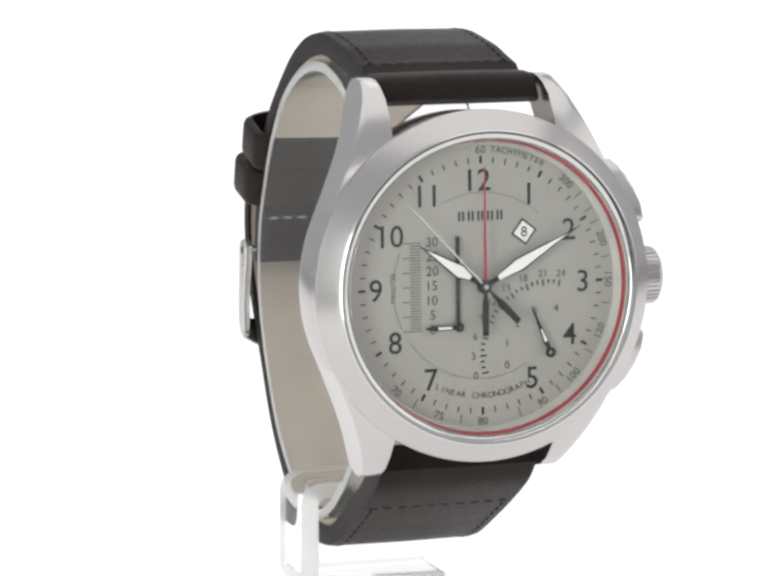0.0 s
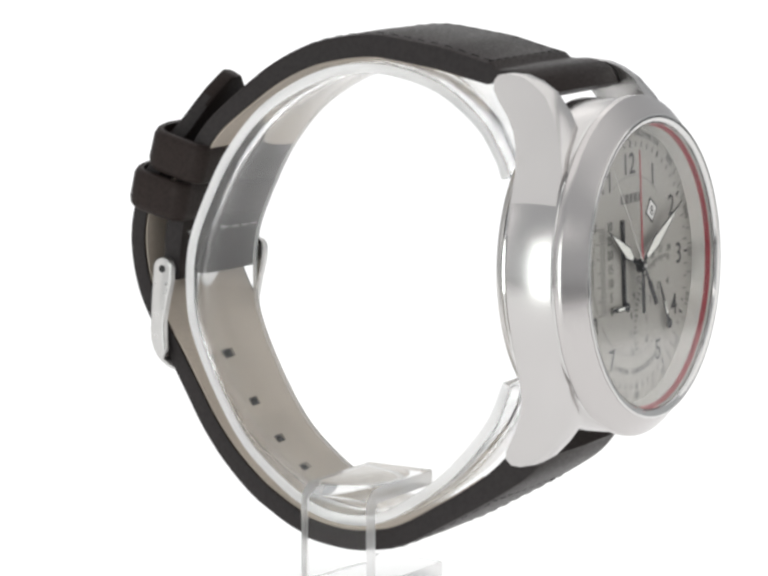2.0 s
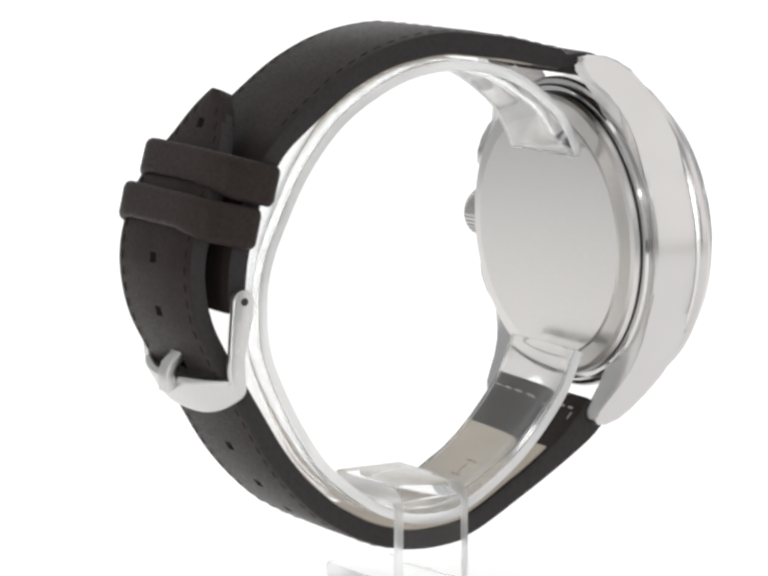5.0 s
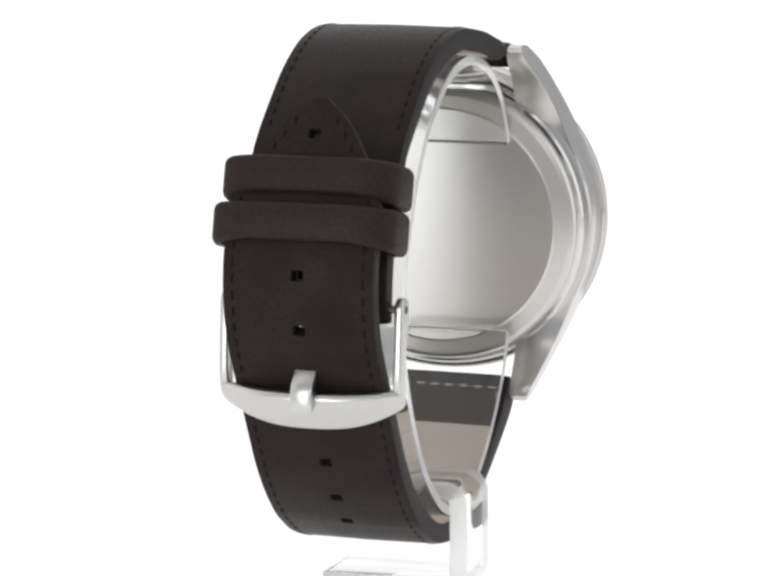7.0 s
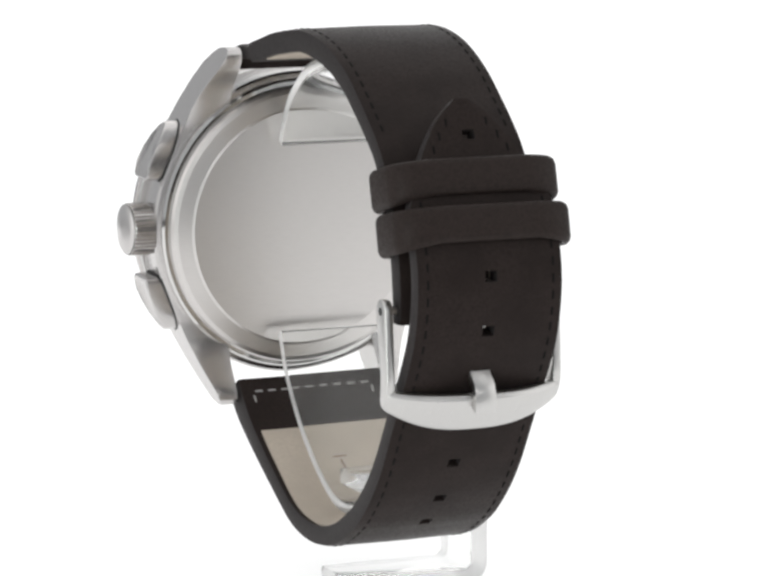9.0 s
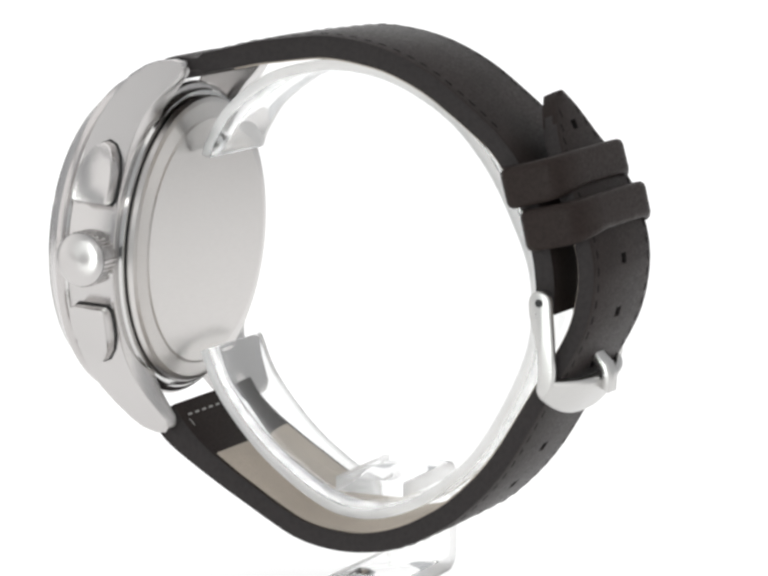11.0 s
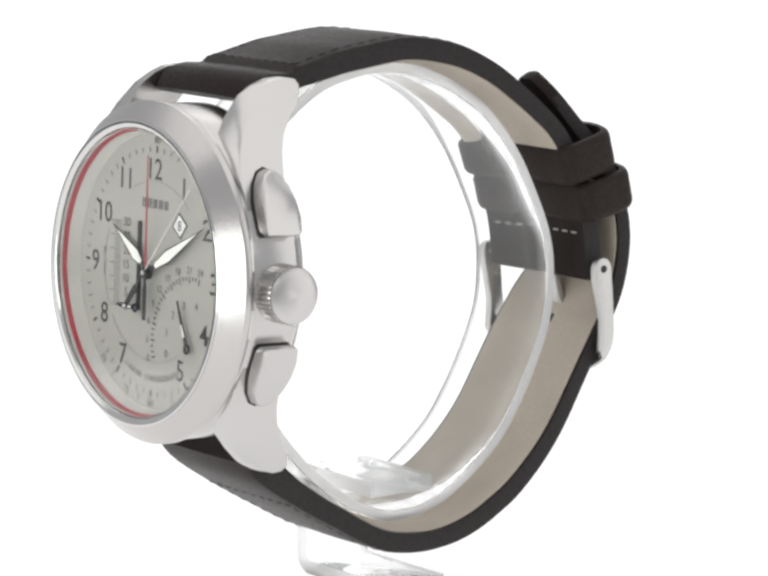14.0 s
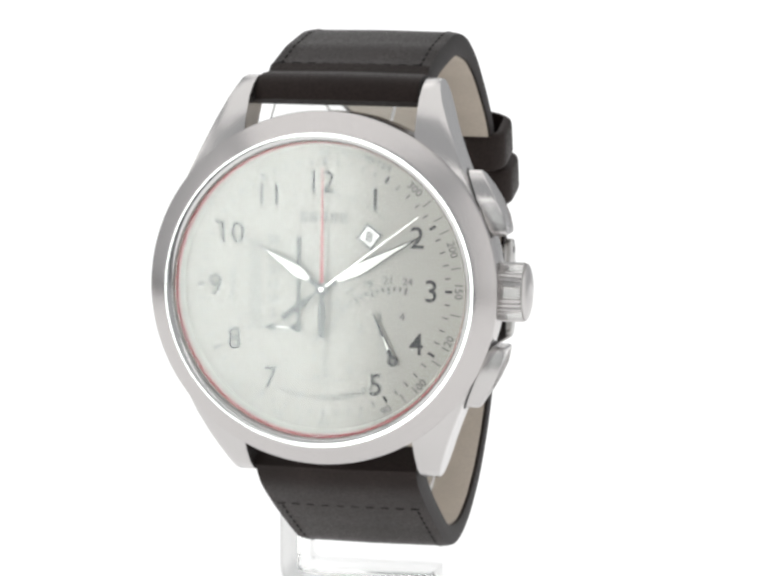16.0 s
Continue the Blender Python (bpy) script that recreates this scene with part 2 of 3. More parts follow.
def needle(outline, turn, x=0.0, w=0.0, lo=1.0, hi=1.15):
    c, s = math.cos(radians(turn)), math.sin(radians(turn))
    return prism([(x + a * c + b * s, w - a * s + b * c) for a, b in outline], lo, hi, cf)


def ring_disc(x, w, r0, r1, lo, hi, segs=28):
    v, f = [], []
    for i in range(segs):
        a = 2 * math.pi * i / segs
        for r, n in ((r0, lo), (r1, lo), (r1, hi), (r0, hi)):
            v.append(cf(x + r * math.sin(a), w + r * math.cos(a), n))
    for i in range(segs):
        j = (i + 1) % segs
        for q in range(4):
            e = (q + 1) % 4
            f.append((i * 4 + q, i * 4 + e, j * 4 + e, j * 4 + q))
    return v, f


# ---- the white sweep ----
def make_sweep():
    prof = [(-0.2, -0.02), (-0.2, 0.0), (0.3, 0.0), (1.0, 0.0)]
    prof += [(1.0 + 0.8 * math.sin(a), 0.8 - 0.8 * math.cos(a)) for a in np.linspace(0.1, math.pi / 2, 16)]
    prof.append((1.8, 2.6))
    v, f = [], []
    for y, z in prof:
        v += [(-290, y * 1000, z * 1000), (290, y * 1000, z * 1000)]
    for i in range(len(prof) - 1):
        f.append((2 * i, 2 * i + 1, 2 * i + 3, 2 * i + 2))
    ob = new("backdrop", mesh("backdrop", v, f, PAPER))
    tagged(ob, "seamless white studio sweep behind and under the watch with added glow", "backdrop", kind="structure")


make_sweep()


# unseen dark floor and box, added to darken low reflections past the sweep
def make_studio_floor():
    v = [(-3500, -3500, -310), (3500, -3500, -310), (3500, 3500, -310), (-3500, 3500, -310)]
    ob = new("unseen_dark_floor", mesh("unseen_dark_floor", v, [(0, 1, 2, 3)], FLOOR))
    tagged(ob, "added unseen dark grey floor that darkens reflections beyond the sweep", "floor", kind="structure")
    place = lambda x, y, z: (x, y, z)
    base = prism([(-285, -195), (285, -195), (285, 1000), (-285, 1000)], -309, -6, place)
    ob = new("unseen_sweep_base", bevelled("unseen_sweep_base", base, FLOOR, 3.0, 2))
    tagged(ob, "added unseen dark grey box under the glowing sweep", "table", kind="structure")


make_studio_floor()


# ---- the watch ----
def make_case(watch):
    case = part("case", mesh("case", *lathe([(14, -7.4), (21.4, -7.8), (22.15, -7.6), (22.48, -7.2), (22.48, -0.8), (22.3, -0.5), (21.8, -0.42), (18.9, -0.5), (18.9, -1.2), (14, -1.2)], 160, True), STEEL), watch, "brushed stainless steel middle case")
    # lugs: side outline in (height over the dial, towards twelve), outer face tangent to the case
    for sx in (1, -1):
        for sw, outline in ((1, [(-0.9, 6.5), (-0.7, 12.0), (-0.5, 14.6), (-1.3, 18.3), (-2.7, 21.6), (-4.6, 24.3), (-6.6, 25.7), (-8.6, 26.5), (-10.8, 26.8), (-12.4, 26.6), (-12.9, 25.9), (-12.7, 24.7), (-11.5, 23.0), (-10.1, 21.4), (-8.9, 19.6), (-8.1, 17.4), (-7.6, 14.5), (-7.5, 6.5)]),
                            (-1, [(-0.9, 6.5), (-0.7, 11.5), (-0.4, 13.6), (-1.1, 17.0), (-2.4, 19.8), (-4.3, 22.2), (-6.4, 24.2), (-8.4, 25.3), (-10.6, 25.8), (-12.1, 25.6), (-12.7, 24.8), (-12.4, 23.6), (-11.2, 21.9), (-10.0, 20.2), (-8.9, 18.2), (-8.2, 16.2), (-7.7, 13.5), (-7.5, 6.5)])):
            outer = lambda w: 21.45 - (w - 7.0) * 0.42 if w > 9 else 21.48
            # the front edge is cut back by a broad chamfer that widens to the tip
            front = [i_ < 9 for i_ in range(len(outline))]
            cut_ = [(min(1.1, max(0.15, 0.13 * (w - 12.0))) * min(1, max(0.15, (n + 10.0) / 4)) if fr else 0.15) for fr, (n, w) in zip(front, outline)]
            ring0 = [cf(sx * 11.25, sw * w, n) for n, w in outline]
            ring1 = [cf(sx * (outer(w) - c), sw * w, n) for c, (n, w) in zip(cut_, outline)]
            ring2 = [cf(sx * outer(w), sw * (w - 0.28 * c if fr else w - 0.03), n - 0.42 * c if fr else n + 0.06) for fr, c, (n, w) in zip(front, cut_, outline)]
            k = len(outline)
            f = [tuple(range(k)), tuple(range(3 * k - 1, 2 * k - 1, -1))]
            for r in (0, k):
                f += [(r + q, r + (q + 1) % k, r + k + (q + 1) % k, r + k + q) for q in range(k)]
            part("lug", mesh("lug", ring0 + ring1 + ring2, f, STEEL, 32), case)
    part("gasket", mesh("gasket", *lathe([(18.5, -8.9), (20.2, -8.9), (20.2, -7.7), (18.5, -7.7)], 128, True), DARKGAP), case, "thin dark joint of the case back")
    back = part("case_back", mesh("case_back", *lathe([(0.0, -10.75), (12.0, -10.75), (17.4, -10.73), (17.75, -10.55), (19.7, -10.05), (20.3, -9.75), (20.6, -9.2), (20.4, -8.85), (0.0, -8.85)], 160), BACK, 12), watch, "round brushed steel case back")
    part("case_back_rim", mesh("case_back_rim", *lathe([(19.9, -8.65), (21.2, -8.55), (21.5, -8.2), (21.4, -7.75), (19.9, -7.75)], 160, True), POLISH), back)
    bezel = part("bezel", mesh("bezel", *lathe([(19.25, -0.3), (22.5, -0.3), (22.8, -0.05), (22.88, 0.1), (22.88, 0.85), (22.82, 1.0), (22.68, 1.12), (20.55, 3.3), (20.35, 3.45), (20.1, 3.5), (19.85, 3.48), (19.25, 3.0)], 192, True), RING, 24), watch, "round brushed steel bezel")
    part("bezel_seam", mesh("bezel_seam", *lathe([(20.5, -0.6), (22.42, -0.6), (22.58, -0.45), (22.58, -0.25), (20.5, -0.25)], 192, True), POLISH), bezel, "polished seam under the bezel")
    part("bezel_lip", mesh("bezel_lip", *lathe([(19.3, 2.9), (20.28, 3.46), (20.36, 3.58), (20.2, 3.7), (19.85, 3.7), (19.45, 3.55), (19.2, 3.25), (19.15, 2.9)], 192, True), POLISH), bezel, "polished inner lip")
    flange = part("flange", mesh("flange", *lathe([(19.24, 2.85), (18.75, 1.5), (18.5, 0.3), (18.4, 0.02), (19.24, 0.02)], 192, True), SILVER), watch, "pale ring round the dial with a red line")
    part("flange_line", mesh("flange_line", *lathe([(18.96, 1.82), (19.18, 2.5), (19.06, 2.5), (18.8, 1.82)], 192, True), RED), flange, "red line")
    crystal = part("crystal", mesh("crystal", *lathe([(0.0, 2.35), (19.1, 2.35), (19.15, 2.5), (19.12, 3.3), (18.95, 3.42), (14.0, 3.43), (0.0, 3.43)], 160), GLASS, 25), watch, "clear mineral glass over the dial")
    crystal.visible_shadow = False
    # crown with its knurling
    v, f = [], []
    teeth, prof = 36, [(21.0, 2.2), (22.1, 2.2), (22.2, 3.4), (22.4, 3.85), (25.4, 3.85), (25.6, 3.7)]
    segs = teeth * 4
    for i in range(segs):
        a = 2 * math.pi * i / segs
        k = (0.0, 0.28, 0.28, 0.0)[i % 4]
        for x, r in prof:
            rr = r - (k if r > 3.7 else 0)
            v.append(cf(x, rr * math.sin(a) - 0.2, -4.5 + rr * math.cos(a)))
    m = len(prof)
    for i in range(segs):
        j = (i + 1) % segs
        f += [(i * m + q, i * m + q + 1, j * m + q + 1, j * m + q) for q in range(m - 1)]
    crown = part("crown", mesh("crown", v, f, STEEL, 30), watch, "fluted steel winding crown")
    v, f = [], []
    prof = [(25.45, 3.0), (25.5, 3.62), (25.75, 3.68), (25.95, 3.4), (26.2, 2.6), (26.38, 1.4), (26.45, 0.4), (26.45, 0.01)]
    m = len(prof)
    for i in range(96):
        a = 2 * math.pi * i / 96
        v += [cf(x, r * math.sin(a) - 0.2, -4.5 + r * math.cos(a)) for x, r in prof]
    for i in range(96):
        j = (i + 1) % 96
        f += [(i * m + q, i * m + q + 1, j * m + q + 1, j * m + q) for q in range(m - 1)]
    part("crown_cap", mesh("crown_cap", v, f, CAP, 50), crown, "domed cap with turned steel grain")
    # push pieces shaped like drops, their points towards the lugs
    for sw in (1, -1):
        outline = [(-2.7, 7.6), (-2.3, 7.15), (2.3, 7.15), (2.7, 7.6), (2.75, 9.6), (2.6, 11.6), (2.1, 13.5), (1.1, 15.0), (0.0, 15.5), (-1.1, 15.0), (-2.1, 13.5), (-2.6, 11.6), (-2.75, 9.6)]
        top = lambda a, w: 23.75 - 0.35 * max(0, w - 8.2) - 0.03 * max(0, w - 8.6) ** 2 - 0.5 * max(0, 7.9 - w)
        place = lambda a, w, x, sw=sw: cf(x, sw * w, -4.4 + a)
        part("pusher", bevelled("pusher", prism(outline, 15.5, top, place), STEEL, 0.55, 4), watch, "drop-shaped steel push piece")
        gap = [(a * 1.09, 11.4 + (w - 11.4) * 1.045) for a, w in outline]
        rim = lambda a, w: min(math.sqrt(max(0, 22.6 ** 2 - w * w)) if w < 7 else 21.5 - (w - 7.0) * 0.42, 22.55) + 0.06
        part("pusher_gap", mesh("pusher_gap", *prism(gap, 15.4, rim, place), DARKGAP), case, "dark gap round the push piece")


def make_dial(watch):
    dial = part("dial", mesh("dial", *lathe([(0, 0.0), (18.9, 0.0), (18.9, -0.5), (0, -0.5)], 128), DIAL), watch, "cream dial with black Arabic numerals")
    for h in range(1, 13):
        a = radians(h * 30)
        if h == 6:
            continue
        aside = {1: -0.4, 8: 0.25, 5: -0.15, 12: -0.2, 11: -0.35, 9: -0.4}.get(h, 0)
        down = {5: -0.45, 1: -0.2}.get(h, 0)
        part("numeral", mesh("numeral", *write(str(h), 4.05, 14.05 * math.sin(a) + aside, 13.75 * math.cos(a) + down, squeeze=0.97, bold=0.02), PRINT), dial)
    for i in range(60):
        a = 6 * i
        five = i % 5 == 0
        r, ln, wd = (16.35, 0.95, 0.36) if five else (16.3, 0.75, 0.15)
        part("minute_mark", mesh("minute_mark", *bar(r * math.sin(radians(a)), r * math.cos(radians(a)), a, ln, wd), PRINT), dial)
    part("tachymeter_text", mesh("tachymeter_text", *arc_text("TACHYMETER", 1.15, 17.75, 17, 2.55), GREY_PRINT), dial)
    for deg, txt in ((0, "60"), (42, "300"), (72, "200"), (90, "150"), (112, "120"), (134, "100"), (152, "90"), (180, "80"), (200, "75"), (222, "70")):
        part("scale_numeral", mesh("scale_numeral", *write(txt, 1.45, 17.65 * math.sin(radians(deg)), 17.65 * math.cos(radians(deg)), turn=deg if deg < 91 or deg > 270 else deg + 180), GREY_PRINT), dial)
    for deg in (50, 58, 64, 80, 100, 122, 143, 163, 190, 212):
        part("scale_mark", mesh("scale_mark", *bar(17.5 * math.sin(radians(deg)), 17.5 * math.cos(radians(deg)), deg, 1.3, 0.12), GREY_PRINT), dial)
    part("dial_text", mesh("dial_text", *arc_text("LINEAR CHRONOGRAPH", 1.12, 14.3, 180, 3.0, True), GREY_PRINT), dial)
    # the maker's mark, as plain bars
    for k in range(5):
        x = -2.75 + k * 1.32
        part("mark_bar", mesh("mark_bar", *join(bar(x - 0.25, 9.1, 0, 1.25, 0.26), bar(x + 0.28, 9.1, 0, 1.25, 0.26)), PRINT), dial)
    # thin arcs
    for a0, a1 in ((-150, -124), (-114, -98), (-82, -66), (-26, 42), (150, 210)):
        pieces = [bar(12.1 * math.sin(radians(a)), 12.1 * math.cos(radians(a)), a + 90, 0.46, 0.08) for a in np.arange(a0, a1, 2.0)]
        part("thin_arc", mesh("thin_arc", *join(*pieces), FAINT_PRINT), dial)
    # date
    date = part("date_window", mesh("date_window", *bar(5.9, 6.8, 45 - 8, 2.55, 2.55, 0.01, 0.06), PRINT), dial, "diamond date window with a black frame")
    part("date_card", mesh("date_card", *bar(5.9, 6.8, 45 - 8, 2.05, 2.05, 0.02, 0.09), WHITE), date)
    part("date_numeral", mesh("date_numeral", *write("8", 1.9, 5.9, 6.8, 0.11), PRINT), date)
    # thirty-minute straight scale
    for k in range(31):
        w = -5.5 + 11.4 * k / 30
        ln = 2.5 if k % 5 == 0 else 1.5
        part("counter_mark", mesh("counter_mark", *bar(-8.3 - ln / 2, w, 90, ln, 0.1), GREY_PRINT), dial)
    for k in range(7):
        part("counter_numeral", mesh("counter_numeral", *write(str(5 * k), 1.75, -6.75, -5.4 + 11.4 * k / 6), GREY_PRINT), dial)
    part("minutes_text", mesh("minutes_text", *write("MINUTES", 0.95, -12.1, 0.2, turn=-90), GREY_PRINT), dial)
    # curved scales round the lower hand
    px, pw = 9.25, -9.1
    for k in range(25):
        a = -104.5 + 114 * k / 24
        r, ln = (9.1, 0.9) if k % 3 == 0 else (9.25, 0.55)
        part("counter_mark", mesh("counter_mark", *bar(px + r * math.sin(radians(a)), pw + r * math.cos(radians(a)), a, ln, 0.24), GREY_PRINT), dial)
    for k in range(9):
        a = -104.5 + 114 * k / 8
        part("counter_numeral", mesh("counter_numeral", *write(str(3 * k), 1.35, px + 10.5 * math.sin(radians(a)), pw + 10.4 * math.cos(radians(a))), GREY_PRINT), dial)
    for k in range(5):
        a = -104 + 28.5 * k
        part("counter_numeral", mesh("counter_numeral", *write(str(k), 1.45, px + 6.0 * math.sin(radians(a)), pw + 5.8 * math.cos(radians(a))), GREY_PRINT), dial)
    # hands
    part("linear_slot", mesh("linear_slot", *bar(-3.35, 0.5, 0, 12.0, 0.4, 0.02, 0.5), HAND), dial, "black upright guide of the minute counter")
    minute_counter = part("counter_hand", mesh("counter_hand", *join(needle([(-0.1, 4.6), (-0.35, 3.2), (-0.3, 0.6), (0.3, 0.6), (0.35, 3.2), (0.1, 4.6)], -90, -3.35, -5.2, 0.6, 0.75), ring_disc(-3.35, -5.2, 0.25, 0.62, 0.6, 0.8)), HAND), watch, "short black counter hand")
    part("lume", mesh("lume", *needle([(-0.18, 2.9), (-0.15, 1.0), (0.15, 1.0), (0.18, 2.9)], -90, -3.35, -5.2, 0.6, 0.82), LUME), minute_counter)
    hand24 = part("counter_hand", mesh("counter_hand", *join(needle([(-0.06, 6.6), (-0.34, 1.6), (-0.3, 0.6), (0.3, 0.6), (0.34, 1.6), (0.06, 6.6)], -23, px, pw, 0.6, 0.75), ring_disc(px, pw, 0.25, 0.7, 0.6, 0.8)), HAND), watch, "slim black counter hand")
    part("lume", mesh("lume", *needle([(-0.08, 3.4), (-0.2, 1.6), (0.2, 1.6), (0.08, 3.4)], -23, px, pw, 0.6, 0.82), LUME), hand24)
    for name, turn, length, wide, lo in (("hour_hand", -57.5, 10.6, 0.98, 0.85), ("minute_hand", 61.0, 15.2, 0.95, 1.1)):
        body = [(-0.35, 0.6), (-0.35, 2.0), (-wide, length * 0.36), (-0.12, length * 0.9), (0, length), (0.12, length * 0.9), (wide, length * 0.36), (0.35, 2.0), (0.35, 0.6)]
        hand = part(name, mesh(name, *join(needle(body, turn, lo=lo, hi=lo + 0.12), ring_disc(0, 0, 0.3, 0.95, lo, lo + 0.12)), HAND), watch, "black-edged white hand")
        lume = [(-0.3, 2.2), (-wide * 0.78, length * 0.36), (0, length * 0.88), (wide * 0.78, length * 0.36), (0.3, 2.2)]
        part("lume", mesh("lume", *needle(lume, turn, lo=lo + 0.02, hi=lo + 0.16), LUME), hand)
    chrono = part("chronograph_hand", mesh("chronograph_hand", *needle([(-0.22, 0.7), (-0.07, 15.6), (0.07, 15.6), (0.22, 0.7)], 0, lo=1.4, hi=1.5), RED), watch, "thin red chronograph hand")
    part("tail", mesh("tail", *join(needle([(-0.2, 0.6), (-0.45, 2.6), (-0.4, 6.4), (0.4, 6.4), (0.45, 2.6), (0.2, 0.6)], 180, lo=1.4, hi=1.5), ring_disc(0, 0, 0.2, 0.8, 1.38, 1.52)), HAND), chrono, "black counterweight")
    # small second hand: local x right, y towards twelve, z out of the dial
    flat = lambda a, b, c: (a, b, c)
    second = part("second_hand", mesh("second_hand", *prism([(-0.13, 0.5), (-0.05, 16.0), (0.05, 16.0), (0.13, 0.5)], 0.0, 0.1, flat), SILVER), watch, "thin silver second hand")
    part("tail", mesh("tail", *prism([(-0.13, -0.5), (-0.25, -2.2), (-0.5, -3.0), (-0.42, -6.5), (0.42, -6.5), (0.5, -3.0), (0.25, -2.2), (0.13, -0.5)], 0.0, 0.1, flat), HAND), second, "black counterweight")
    hub = [(0.75 * math.cos(2 * math.pi * i / 24), 0.75 * math.sin(2 * math.pi * i / 24)) for i in range(24)]
    cap = [(0.3 * math.cos(2 * math.pi * i / 16), 0.3 * math.sin(2 * math.pi * i / 16)) for i in range(16)]
    part("hub", mesh("hub", *prism(hub, -0.05, 0.14, flat), HAND), second)
    part("cap", mesh("cap", *prism(cap, 0.1, 0.3, flat), SILVER), second)
    return second


UPPER = [(-30.0, 71.6, 1.35), (-28.8, 73.5, 1.5), (-26.6, 74.2, 1.5), (-24.0, 74.1, 1.5), (-21.1, 74.6, 1.5), (-17.8, 75.35, 1.55), (-14.5, 76.1, 1.6), (-11.2, 76.55, 1.6), (-7.8, 77.0, 1.6), (-4.5, 77.3, 1.6), (-1.2, 77.1, 1.6), (2.1, 76.55, 1.6), (5.4, 75.7, 1.55), (8.8, 74.3, 1.5), (12.1, 72.5, 1.45), (15.2, 70.3, 1.4), (18.7, 67.6, 1.35), (21.8, 64.9, 1.3), (24.0, 62.0, 1.35), (26.9, 56.4, 1.45), (28.5, 50.0, 1.45), (29.0, 45.0, 1.4), (29.0, 42.7, 1.2)]
LOWER = [(-29.3, 24.6, 2.3), (-27.3, 22.0, 2.15), (-23.7, 19.0, 1.75), (-18.8, 15.75, 1.55), (-15.4, 13.75, 1.5), (-12.0, 11.75, 1.45), (-8.5, 9.95, 1.45), (-5.3, 9.0, 1.45), (-1.5, 8.55, 1.45), (1.8, 8.65, 1.4), (5.3, 9.3, 1.45), (8.8, 10.55, 1.45), (12.3, 12.45, 1.45), (15.2, 14.35, 1.45), (19.4, 18.25, 1.4), (22.8, 22.5, 1.35), (25.8, 27.4, 1.3), (28.6, 32.1, 1.25), (31.2, 36.3, 1.2), (33.4, 40.6, 1.2), (34.5, 44.7, 1.2), (34.8, 48.9, 1.2), (34.1, 52.8, 1.2), (32.5, 57.0, 1.2), (30.4, 61.5, 1.2), (28.2, 65.3, 1.15), (25.5, 71.3, 1.1)]


def along(path, q, y, z):
    return float(q[np.argmin((path[:, 0] - y) ** 2 + (path[:, 1] - z) ** 2)])


def cut(path, q, a, b):
    keep = (q >= a) & (q <= b)
    return path[keep], q[keep]


